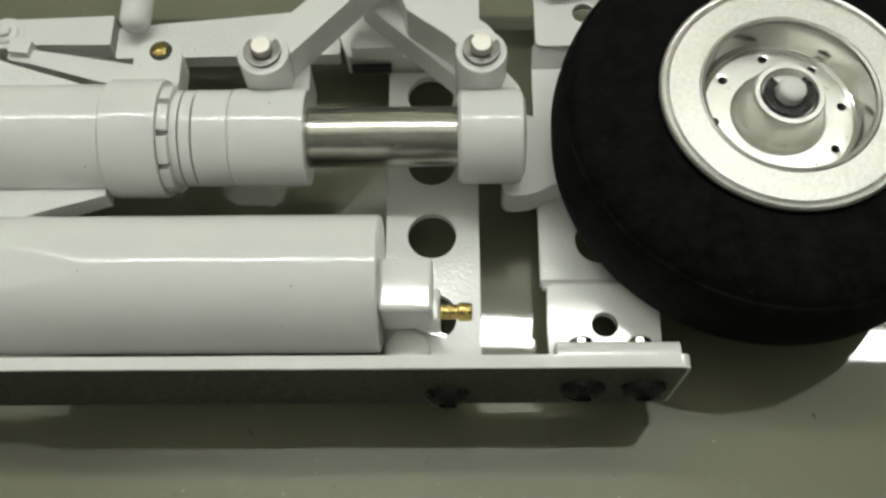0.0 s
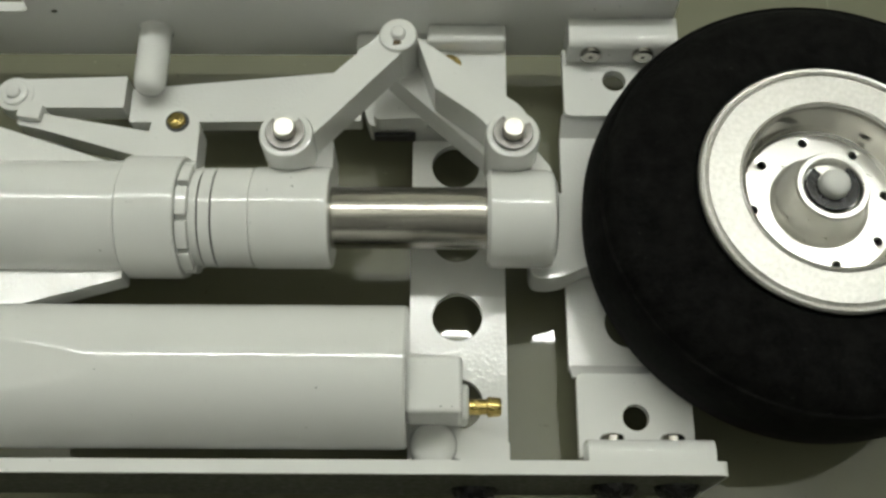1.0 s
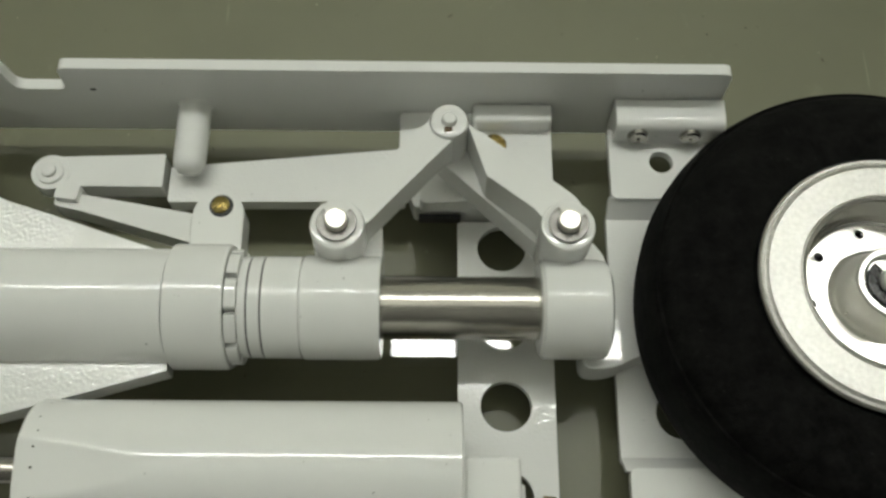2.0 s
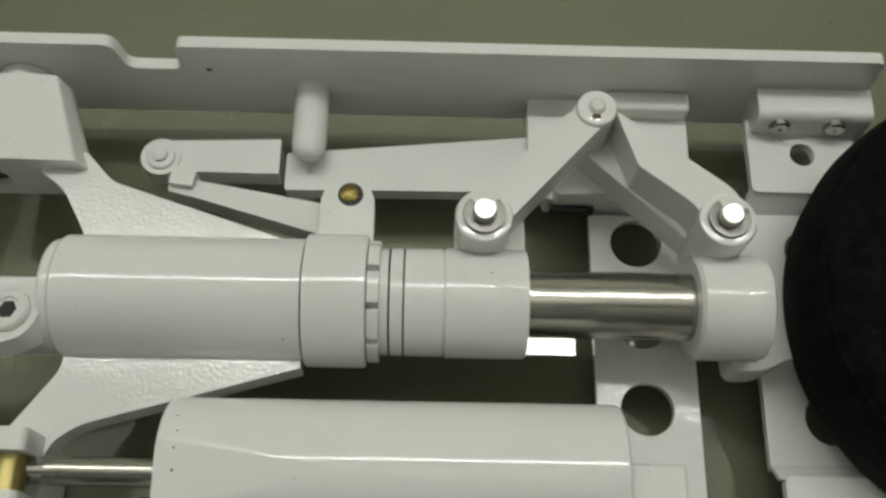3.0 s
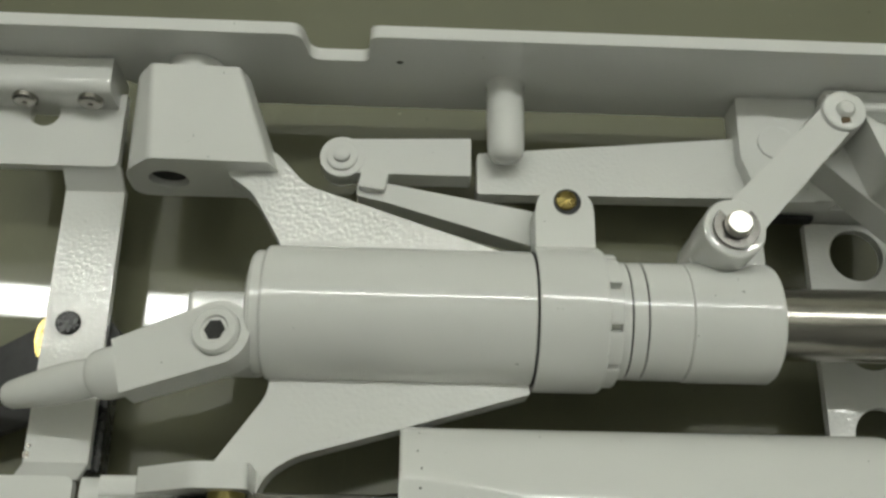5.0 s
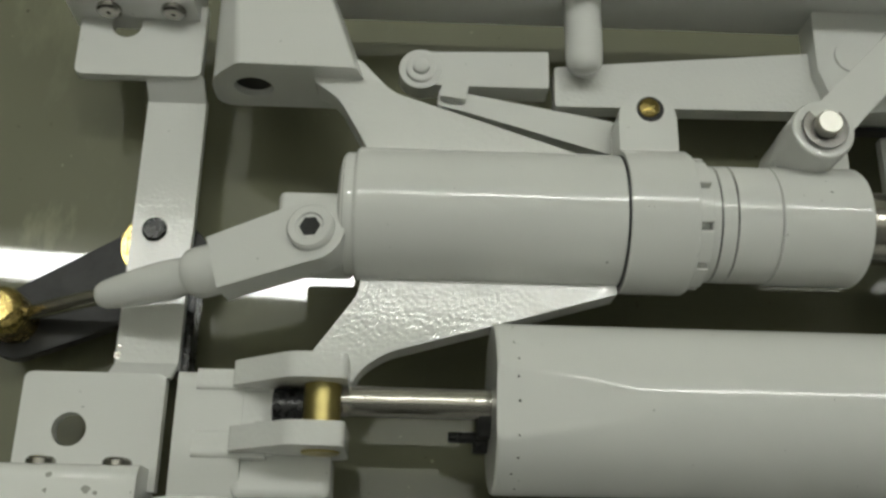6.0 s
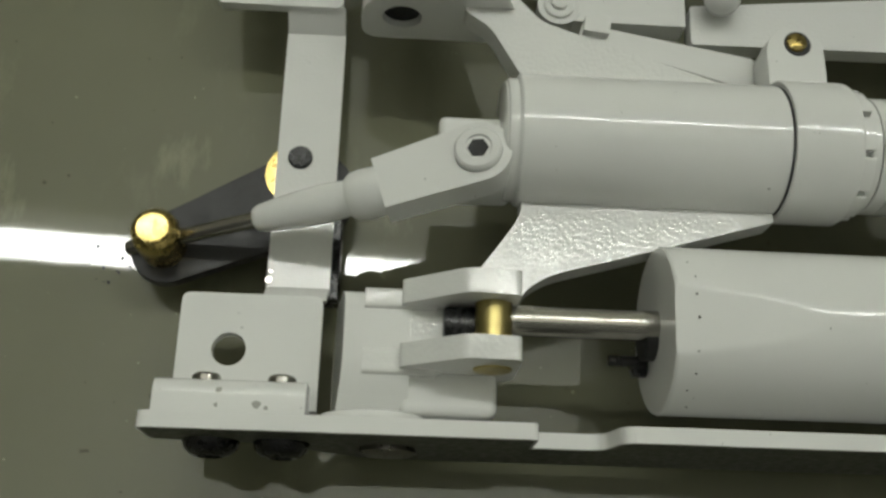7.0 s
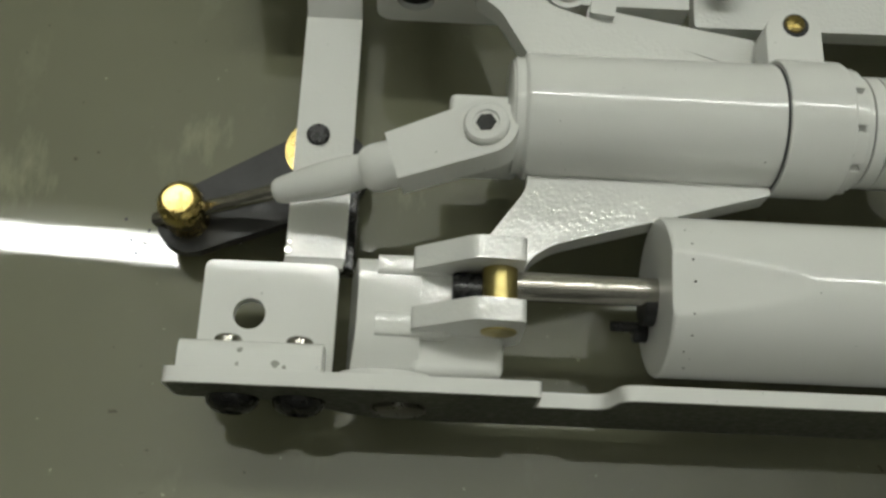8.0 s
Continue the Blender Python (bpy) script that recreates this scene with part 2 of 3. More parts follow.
def screw(parent, at, axis, r, h, mat, label, slot=True):
    """Button-head screw standing proud of a face."""
    prof = [(0, -0.6), (r, -0.6), (r, 0.15 * h), (0.93 * r, 0.5 * h), (0.7 * r, 0.85 * h), (0.42 * r, h), (0.4 * r, 0.45 * h), (0, 0.42 * h)] if slot else \
        [(0, -0.6), (r, -0.6), (r, 0.7 * h), (0.88 * r, h), (0, h)]
    return part("screw", lathe(prof, at, axis, 28), mat, parent, label)


def side_rail(y, notch_right_curve):
    a = [(-131.5, 14.0), (-113.5, 13.0), (-107.0, 6.5), (-99.0, 0), (80.6, 0), (80.6, RAIL_H)]
    if notch_right_curve:
        a += [(-60.1, RAIL_H), (-61.6, 17.0), (-72.6, 17.0), (-72.7, RAIL_H)]
        radii = [1.5, 3.0, 4.0, 4.0, 1.5, 2.0, 2.2, 2.4, 0.5, 1.2]
    else:
        a += [(-60.4, RAIL_H), (-60.8, 17.0), (-71.4, 17.0), (-72.8, RAIL_H)]
        radii = [1.5, 3.0, 4.0, 4.0, 1.5, 2.0, 1.8, 1.6, 2.2, 2.4]
    a.append((-131.5, RAIL_H))
    radii.append(2.0)
    return part("side_rail", prism(fillet(a, radii), y, y + 2.5, (), 0.45, ALONG_Y), paint, gear, "white side rail with a shallow notch in its top edge")


rail_b = side_rail(0.0, True)
rail_t = side_rail(101.0, False)
# thin dark grey skin over the white rail's outer side
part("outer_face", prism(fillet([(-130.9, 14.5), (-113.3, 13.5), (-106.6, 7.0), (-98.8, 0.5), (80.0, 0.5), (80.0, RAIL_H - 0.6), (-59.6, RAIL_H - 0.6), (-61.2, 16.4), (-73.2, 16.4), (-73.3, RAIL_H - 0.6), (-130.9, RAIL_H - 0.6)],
                                [1.4, 3.0, 4.0, 4.0, 1.4, 1.8, 2.2, 2.4, 0.5, 1.2, 1.8]), -0.12, 0.3, (), 0.05, ALONG_Y), coat, rail_b, "dark grey skin over the outer face")
for sx, sz in ((36.4, 8.5), (62.2, 12.6), (73.9, 12.6), (-122.0, 14.5), (-111.2, 14.5)):
    screw(rail_b, (sx, 0, sz), (0, -1, 0), 4.4, 2.6, black_metal, "black steel button-head screw")
part("pivot_head", lathe([(0, -0.6), (4.6, -0.6), (4.6, 0.8), (3.8, 1.2), (0, 1.2)], (-95, 0, 12), (0, -1, 0), 32), dark_steel, rail_b)
for sx, sz in ((61.8, 12.6), (73.4, 12.6), (-122.0, 12.6), (-111.2, 12.6)):
    screw(rail_t, (sx, 103.5, sz), (0, 1, 0), 4.4, 2.6, black_metal, "black steel button-head screw")
post = part("stop_post", lathe([(0, 0), (3.9, 0), (3.6, 1.0), (3.55, 13.0), (3.3, 14.6), (2.5, 15.7), (1.3, 16.2), (0, 16.3)], (-34.7, 101, 9.6), (0, -1, 0), 40), paint, rail_t, "round-nosed white stop post")


def slope(x0, x1, ya, za, yb, zb, th=2.0):
    """A strip of plate that runs down from one level to another."""
    n = Vector((0, yb - ya, zb - za)).normalized()
    dn = Vector((0, n.z, -n.y)) if n.y > 0 else Vector((0, -n.z, n.y))
    bm = bmesh.new()
    q = [Vector((0, ya, za)), Vector((0, yb, zb)), Vector((0, yb, zb - th)), Vector((0, ya, za - th))]
    vs = [[bm.verts.new((x, v.y, v.z)) for v in q] for x in (x0, x1)]
    bm.faces.new(vs[0])
    bm.faces.new(vs[1][::-1])
    for i in range(4):
        bm.faces.new((vs[0][i], vs[1][i], vs[1][i - 1], vs[0][i - 1]))
    bmesh.ops.recalc_face_normals(bm, faces=bm.faces[:])
    bevel_sharp(bm, 0.35, 2, 50)
    return bm


def hat_bracket(x0, x1, m0, m1, e_b, e_t, end_holes, mid_holes, label, near=8.4, lip=(-1.4, 1.4)):
    """Cross bracket: a low middle bar, raised end plates and thick flanges against the rails."""
    zt = 8.6
    to_x = Matrix(((0, 0, 1, 0), (1, 0, 0, 0), (0, 1, 0, 0), (0, 0, 0, 1)))
    ob = part("cross_bracket", prism(fillet([(m0, e_b + 2.0), (m1, e_b + 2.0), (m1, e_t - 2.0), (m0, e_t - 2.0)], 0.3), ZM - 2.0, ZM, mid_holes, 0.35), paint_rough, gear, label)
    part("end_plate", prism(fillet([(x0, 6), (x1, 6), (x1, e_b), (x0, e_b)], [0.1, 0.1, 1.6, 1.6]), zt - 2.2, zt, end_holes[:1], 1.0, UP, 4), paint, ob)
    part("end_plate", prism(fillet([(x0, e_t), (x1, e_t), (x1, 97), (x0, 97)], [1.6, 1.6, 0.1, 0.1]), zt - 2.2, zt, end_holes[1:], 1.0, UP, 4), paint, ob)
    part("bend", slope(m0 + 0.02, m1 - 0.02, e_b - 0.6, zt - 0.3, e_b + 3.0, ZM - 0.05), paint, ob)
    part("bend", slope(m0 + 0.02, m1 - 0.02, e_t + 0.6, zt - 0.3, e_t - 3.0, ZM - 0.05), paint, ob)
    part("flange", prism(fillet([(2.52, 4.5), (near, 4.5), (near, 15.8), (2.52, 15.8)], [0.2, 1.5, 2.6, 1.2]), x0 + lip[0], x1 + lip[1], (), 0.6, to_x), paint, ob)
    part("flange", prism(fillet([(93.7, 4.5), (100.98, 4.5), (100.98, 15.8), (93.7, 15.8)], [1.5, 0.2, 1.2, 2.6]), x0 + lip[0], x1 + lip[1], (), 0.6, to_x), paint, ob)
    for sx in (x0 + 0.26 * (x1 - x0), x0 + 0.77 * (x1 - x0)):
        for y, d in ((near, 1), (93.7, -1)):
            part("screw_tip", lathe([(0, -0.5), (2.3, -0.5), (2.3, 0.7), (1.9, 1.1), (0.5, 1.1), (0.4, 0.7), (0, 0.7)], (sx, y, 12.3), (0, d, 0), 24), steel, ob, "steel screw tip through the flange")
    return ob


hat_bracket(56.6, 79.0, 55.9, 78.5, 22.4, 80.2, [(67.9, 13.7, 2.6), (67.9, 89.0, 2.6)],
            [(68.8, 34.3, 5.2), (68.8, 51.6, 5.2), (68.8, 69.0, 5.2)], "white cross bracket with round lightening holes beside the wheel", 8.4, (0.8, 2.0))
hat_bracket(-130.2, -106.7, -117.2, -106.2, 25.4, 81.8, [(-121.7, 15.8, 2.8), (-121.5, 92.6, 2.8)], [],
            "white cross bracket with a narrow middle bar", 9.6, (-1.4, -1.2))

# black strip below the bracket's right edge
part("under_strip", box(-108.0, -104.8, 27.0, 50.0, -4.0, 1.4, 0.3), black_metal, gear, "black strip under the narrow cross bracket")

# flat drilled plate under the piston rod, and the block at its far end
part("drilled_plate", prism(fillet([(23.4, 2.6), (43.3, 2.6), (43.3, 76.5), (23.4, 76.5)], 0.6), ZM - 2.0, ZM,
                            [(33.2, 17.3, 5.2), (33.2, 35.6, 5.2), (33.1, 52.9, 5.2), (32.9, 70.2, 5.2)], 0.4), paint_rough, gear, "white flat plate with four large round holes")
block = part("slide_block", join(
    prism(fillet([(10.6, 88.0), (14.0, 77.6), (44.0, 77.0), (44.0, 100.9), (10.6, 100.9)], 0.8), 2.0, 8.6, [(31.5, 93.0, 2.6)], 0.6),
    box(26.5, 44.0, 96.4, 100.95, 8.0, 13.0, 0.9),
    prism(hull([(17.5, 91.0, 3.4), (18.2, 91.0, 3.4)]), 8.0, 9.1, (), 0.3)), paint, gear, "white slide block bolted inside the rail")
part("latch_nose", prism(fillet([(15.2, 76.3), (27.0, 77.0), (27.4, 86.0), (15.6, 86.0)], 1.6), 8.7, 13.5, (), 0.8), paint, block)
# shadow gap under the nose, put in as a solid black box
part("slot", box(15.0, 24.0, 75.8, 76.9, 4.5, 7.0, 0.2), grime_shade, block, "black box standing in for a shadowed gap")
part("bolt", lathe([(0, -1), (2.5, -1), (2.5, 0.6), (1.9, 1.0), (0.8, 1.0), (0.7, 0.4), (0, 0.4)], (31.5, 93.0, 8.2), "z", 28), brass, block, "brass slotted bolt")

# slide bar and the locking lever
part("slide_bar", prism(fillet([(-39.8, 80.0), (12.0, 80.6), (12.0, 93.6), (-39.8, 88.5)], 0.7), 1.2, 5.2, (), 0.5), paint_coarse, gear, "white tapered slide bar")
lever = part("lock_lever", join(
    prism(circle(-65.6, 86.4, 4.2, 36), 2.4, 6.5, (), 0.5),
    prism(fillet([(-65, 90.3), (-66, 83.2), (-41.0, 83.2), (-41.0, 91.2)], 0.5), 1.0, 6.2, (), 0.5)), paint, gear, "white locking lever with a riveted pivot")
part("rivet", lathe([(0, -0.5), (2.9, -0.5), (2.9, 0.4), (2.5, 0.7), (1.6, 0.7), (1.55, 1.4), (1.2, 1.7), (0, 1.8)], (-65.6, 86.3, 6.7), "z", 32), paint, lever)
link = part("lock_link", prism(fillet([(-62.0, 80.6), (-56.0, 79.4), (-29.5, 74.6), (-29.5, 67.6), (-56.5, 75.6), (-62.5, 77.0)], 0.8), 4.0, 9.8, (), 0.4), paint, gear, "white flat link")
part("square_nut", prism(fillet([(-62.0, 78.0), (-61.5, 81.4), (-59.5, 82.0), (-56.6, 80.9), (-57.2, 77.4)], 0.4), 7.0, 11.6, (), 0.5), paint, link)

# ---- shock strut ----
housing_prof = [(0, -78.4), (8.6, -78.4), (9.8, -77.9), (10.3, -77.0), (10.4, -75.9), (11.0, -75.6), (11.25, -75.1), (11.25, -32.2), (11.05, -31.95), (0, -31.95)]
housing = part("strut_housing", lathe(housing_prof, (0, YS, ZS), "x", 96), paint, gear, "white cylindrical strut housing with flat webs")
upper_web = fillet([(-32.4, 61.8), (-70.6, 74.6), (-76.5, 81.0), (-84.0, 79.5), (-84.5, 76.3), (-79.8, 73.0), (-77.5, 69.0), (-74.4, 63.6), (-74.4, 55.0), (-32.4, 55.0)],
                   [0.2, 2.0, 1.0, 0.5, 1.0, 3.5, 3.0, 1.0, 0, 0])
part("web", prism(upper_web, 13.5, 18.6, (), 0.5), paint_coarse, housing, "white web with coarse paint")
lower_web = fillet([(-32.4, 40.8), (-32.2, 38.4), (-55.6, 31.6), (-69.8, 27.6), (-74.0, 24.8), (-78.0, 16.0), (-90.0, 16.0), (-81.6, 27.6), (-74.6, 37.6), (-74.6, 47.0), (-32.4, 47.0)],
                   [0, 0.3, 6.0, 4.0, 2.0, 0, 0, 3.0, 2.0, 0, 0])
part("web", prism(lower_web, 13.5, 18.7, (), 0.5), paint_rough, housing, "white web with coarse paint")
boss = prism(fillet([(-103.0, 7.0), (-77.0, 7.0), (-75.0, 17.0), (-77.0, 22.4), (-97.5, 22.8), (-103.0, 17.0)], [3.5, 2, 2, 0.8, 0.9, 3.5]), 77.0, 95.6, [(-95.6, 14.2, 3.5)], 0.7, ALONG_Y)
for v in boss.verts:
    f = (v.co.x + 103.0) / 27.5
    v.co.x -= max(0.0, v.co.y - 77.0) * 0.36 * max(0.0, f)
part("trunnion_boss", boss, paint, housing, "white angular trunnion boss with a cross hole")
# black plug fills the cross hole so that it looks shaded
part("bore_shade", rod(3.6, (-95.6, 78.4, 14.2), (-95.6, 95.0, 14.2), 0.2, 28), grime_shade, housing, "black plug standing in for the bore's shade")
part("trunnion_washer", rod(5.2, (-93, 95.5, 13), (-93, 100.98, 13), 0.5, 36), paint, housing)
part("tail_lug", join(box(-88.6, -76.0, 41.5, 54.2, 12.0, 21.2, 1.2), rod(10.4, (-77.6, YS, ZS), (-76.0, YS, ZS), 0.4)), paint, housing)

collar = part("steering_collar", join(
    lathe([(10, -31.7), (12.0, -31.7), (12.25, -31.3), (12.25, -21.2), (11.9, -20.6), (10, -20.6)], (0, YS, ZS), "x", 96),
    prism(hull([(-25.4, 71.2, 5.2), (-25.4, 56.0, 5.2)]), 11.5, 18.4, (), 0.7)), paint, gear, "white steering collar with a lug")
# no recess is cut: a flat black disc paints the countersink's shade
part("countersink_shade", lathe([(0, -0.4), (2.45, -0.4), (2.45, 0.15), (2.2, 0.25), (0, 0.25)], (-24.9, 73.0, 18.3), "z", 28), grime_shade, collar, "flat black disc standing in for a shaded countersink")
part("brass_insert", lathe([(0, -0.4), (2.0, -0.4), (1.95, 0.1), (1.7, 0.5), (0.9, 0.75), (0.3, 0.8), (0.25, 0.5), (0, 0.5)], (-25.1, 73.2, 18.4), "z", 28), brown_brass, collar, "tarnished brass insert")
part("joint_line", lathe([(9, -32.0), (11.3, -32.0), (11.3, -31.6), (9, -31.6)], (0, YS, ZS), "x", 80), grime_shade, collar, "dark joint line")
nut = part("castle_nut", lathe([(5, -20.7), (9.0, -20.7), (9.0, -18.0), (5, -18.0)], (0, YS, ZS), "x", 64), paint, gear, "castellated ring nut between the collars")
for k in range(10):
    a0 = 36 * k + 8
    ring = [(r * math.cos(radians(a)), r * math.sin(radians(a))) for r, aa in ((11.2, range(0, 31, 3)), (8.7, range(30, -3, -3))) for a in [a0 + q for q in aa]]
    part("nut_tooth", prism([(x + YS, y + ZS) for x, y in ring], -20.5, -18.3, (), 0.25, Matrix(((0, 0, 1, 0), (1, 0, 0, 0), (0, 1, 0, 0), (0, 0, 0, 1)))), paint, nut)
g = 0.2
sleeve_prof = [(6.3, -18.4), (9.6, -18.4), (9.9, -18.0)]
for x, r in ((-16.6, 9.9), (-14.0, 9.95), (-6.8, 9.95)):
    sleeve_prof += [(r, x - g), (r - 0.45, x - 0.5 * g), (r - 0.45, x + 0.5 * g), (r, x + g)]
sleeve_prof += [(10.15, -6.3), (10.15, 7.6), (9.8, 8.2), (6.3, 8.2)]
sleeve = part("gland_sleeve", lathe(sleeve_prof, (0, YS, ZS), "x", 96), paint, gear, "white stepped gland sleeve")
for x in (-16.6, -14.0):
    part("groove", lathe([(8, x - 0.1), (9.6, x - 0.1), (9.6, x + 0.1), (8, x + 0.1)], (0, YS, ZS), "x", 80), grime_shade, sleeve, "dark joint groove")
part("torque_lug", join(
    prism(fillet([(-4.9, 54), (8.1, 54), (8.1, 67.6), (4.6, 67.6), (0, 68.4), (-4.9, 65)], [0, 0, 1.2, 1.2, 2.5, 3]), 11.0, 21.5, (), 0.8),
    rod(5.0, (0, 63.5, 14), (0, 63.5, 23.2), 0.5)), paint_rough, sleeve)

part("piston_rod", rod(6.2, (6, YS + 0.1, ZS), (41, YS + 0.1, ZS), 0.4, 64), steel, gear, "bare ground steel piston rod")
axle_block = part("axle_block", join(
    lathe([(0, 38.8), (8.9, 38.8), (9.7, 39.5), (9.8, 40.5), (9.8, 50.5), (9.3, 51.8), (8.0, 52.4), (0, 52.4)], (0, YS, ZS), "x", 80),
    prism(fillet([(39.2, 52), (52.0, 52), (52.0, 61.0), (48.2, 66.0), (43.5, 68.2), (39.2, 66.0)], [0, 0, 1.5, 2, 3, 2]), 11.0, 21.5, (), 0.8),
    rod(5.0, (43.5, 63.6, 14), (43.5, 63.6, 23.4), 0.5),
    prism(fillet([(48, 41.5), (54, 41.5), (60, 44.5), (78, 45), (108, 45), (108, 58.5), (78, 58.5), (60, 58.5), (54, 61), (48, 61)], 2.5), 2.6, 11.0, (), 1.2)),
    paint, gear, "white axle block with a bent fork arm under the wheel")


def torque_arm(name, outline, z0, z1, extra, label):
    return part(name, join(prism(outline, z0, z1, (), 0.7), *extra), paint, gear, label)


PIN_A, PIN_B, APEX = (0.0, 63.5), (43.6, 63.6), (21.1, 86.0)
arm_a = torque_arm("torque_link", hull([(*PIN_A, 3.7), (*APEX, 3.1)]), 22.0, 30.4,
                   [rod(5.25, (*PIN_A, 22.6), (*PIN_A, 31.4), 0.7, 48), rod(3.9, (*APEX, 19.0), (*APEX, 31.3), 0.9, 40),
                    lathe([(0, 0), (1.6, 0), (1.5, 0.7), (1.1, 1.1), (0, 1.2)], (*APEX, 31.2), "z", 28)], "white torque link arm")
arm_b = torque_arm("torque_link", fillet([(24.8, 85.6), (26.6, 84.6), (46.6, 69.2), (47.5, 61.5), (40.6, 60.5), (38.8, 66.4), (28.4, 74.4)], [0.3, 0.5, 3, 3, 3, 3, 0.6]), 20.0, 30.4,
                   [rod(5.25, (*PIN_B, 22.6), (*PIN_B, 31.4), 0.7, 48),
                    prism(hull([(21.4, 85.4, 3.4), (41.5, 66.5, 3.6)]), 13.0, 20.6, (), 0.6)], "white forked torque link arm")
part("rust_chip", prism([(20.2, 83.2), (21.8, 83.6), (21.6, 84.6), (20.9, 84.9), (20.1, 84.2)], 31.0, 31.42, (), 0.05), rust, arm_a, "chipped paint showing bare metal")
for arm, (px_, py_), turn in ((arm_a, PIN_A, 90), (arm_b, PIN_B, 75)):
    part("pin", lathe([(0, 20), (2.15, 20), (2.15, 31.9), (1.75, 32.0), (1.75, 32.5), (2.15, 32.6), (2.15, 33.9), (1.9, 34.2), (0, 34.2)], (px_, py_, 0), "z", 32), bright_steel, arm, "bright steel pin")
    clip = circle(px_, py_, 3.75, 34, turn + 42, turn + 318) + circle(px_, py_, 2.0, 34, turn + 318, turn + 42)
    part("retaining_clip", prism(clip, 31.6, 32.3, (), 0.12), clip_steel, arm, "dark steel retaining clip")

# ---- wheel ----
WX, WY, WZ = 102.6, 51.9, 18.5
wheel = empty("wheel", "", "")
wheel.parent = gear
tyre_prof = [(23.5, -12.5), (26, -14), (34, -14.6), (39, -13.6), (42.3, -11), (43.9, -6.5), (44.6, 0), (44.3, 4.0), (43.8, 7.0), (43.0, 9.4),
             (42.6, 10.1), (42.0, 10.0), (41.7, 10.5), (41.2, 11.2), (40.2, 12.2), (38.4, 13.3), (36, 13.9), (33, 14.3), (29, 14.4), (26.4, 14.1), (25.2, 13.6), (24.4, 12.8), (23.5, 12.0)]
part("tyre", lathe(tyre_prof, (WX, WY, WZ), "z", 144), rubber, wheel, "black rubber tyre with a moulded shoulder line", 50)
rim_prof = [(16.2, -10), (24.2, -13.0), (25.2, -12), (24.0, 0), (24.3, 13.5), (25.0, 14.2), (25.0, 15.0), (24.6, 15.4), (24.1, 15.3), (23.8, 14.7), (23.4, 14.9), (23.1, 15.2),
            (17.4, 15.2), (16.9, 15.5), (16.4, 15.2)]
part("rim", lathe(rim_prof, (WX, WY, WZ), "z", 128), aluminium, wheel, "blasted aluminium wheel rim", 20)
part("bore_wall", lathe([(16.45, 15.25), (16.1, 14.6), (15.9, 8.6), (15.4, 7.4), (14.6, 6.95)], (WX, WY, WZ), "z", 128), polished, wheel, "polished bore of the rim")
disc_holes = [(WX + 12.9 * math.cos(radians(97 + 45 * k)), WY + 12.9 * math.sin(radians(97 + 45 * k)), 0.85) for k in range(8)]
part("wheel_disc", prism(circle(WX, WY, 15.0, 96), WZ + 4.5, WZ + 7.0, disc_holes, 0.12), aluminium_bright, wheel, "turned aluminium wheel disc with eight small holes")
# solid black sheet gives the disc's holes their shade
part("disc_shade", rod(15.2, (WX, WY, WZ + 2.0), (WX, WY, WZ + 4.0), 0.2, 64), grime_shade, wheel, "black disc standing in for shade behind the holes")
part("hub", lathe([(9.6, 6.9), (8.9, 7.4), (8.3, 8.6), (7.6, 12.0), (7.1, 13.6), (6.95, 14.4), (6.6, 14.8), (5.7, 14.8), (5.3, 14.4), (5.2, 13.0), (0, 13.0)], (WX, WY, WZ), "z", 80), aluminium_bright, wheel, "turned aluminium hub", 28)
part("axle", lathe([(0, 10), (2.75, 10), (2.75, 16.2), (2.4, 16.9), (1.6, 17.3), (0, 17.4)], (WX, WY, WZ), "z", 40), paint_rough, wheel, "white-tipped axle end")
clip = circle(WX, WY, 4.9, 40, 130, 410) + circle(WX, WY, 2.9, 40, 410, 130)
part("circlip", prism(clip, WZ + 14.2, WZ + 14.9, (), 0.12), black_metal, wheel, "dark steel circlip")

# ---- air cylinder ----
CY, CZ, CR = 19.0, 18.5, 13.4
stations = [-53.2, -53.2, -53.1, -52.7] + [-52.0 + 1.2 * k for k in range(20)] + [-26, -10, 8, 20.0, 22.4, 23.4, 23.8, 23.9]
radii_ = [0.0, CR - 0.6, CR - 0.25, CR] + [CR] * 20 + [CR] * 4 + [CR, CR - 0.08, CR - 0.45, 0.0]
barrel = lathe(list(zip(radii_, stations)), (0, CY, CZ), "x", 160)
for v in barrel.verts:
    if v.co.x < -31.0:
        top = CR - 1.15 * (-31.0 - v.co.x) / 22.0
        n = Vector((0, -0.10, 0.995))
        d = (v.co - Vector((v.co.x, CY, CZ))).dot(n) - top
        if d > 0:
            v.co -= n * d
cylinder = part("air_cylinder", barrel, paint, gear, "white air cylinder with a flat filed near one end", 22)
for k in range(10):
    a = radians(18 + 16 * k + random.uniform(-5, 5))
    mx, mr = -50.3 + random.uniform(-0.5, 0.5), random.uniform(0.12, 0.22)
    part("stake_mark", rod(mr, (mx, CY + (CR - 0.25) * math.cos(a), CZ + (CR - 0.25) * math.sin(a)), (mx, CY + (CR + 0.02) * math.cos(a), CZ + (CR + 0.02) * math.sin(a)), 0.02, 10), coat, cylinder)
port = part("port_block", join(box(23.7, 33.9, 10.4, 21.0, 15.5, 27.0, 0.9), box(30.0, 35.2, 10.8, 17.5, 12.0, 20.0, 0.8)), paint, cylinder)
part("hose_nipple", lathe([(0, 34.5), (1.5, 34.5), (1.45, 38.6), (1.95, 38.8), (1.75, 40.9), (1.5, 41.3), (0.8, 41.3), (0.75, 39.5), (0, 39.5)], (0, 13.9, 16.2), "x", 32), brass, port, "brass hose nipple")
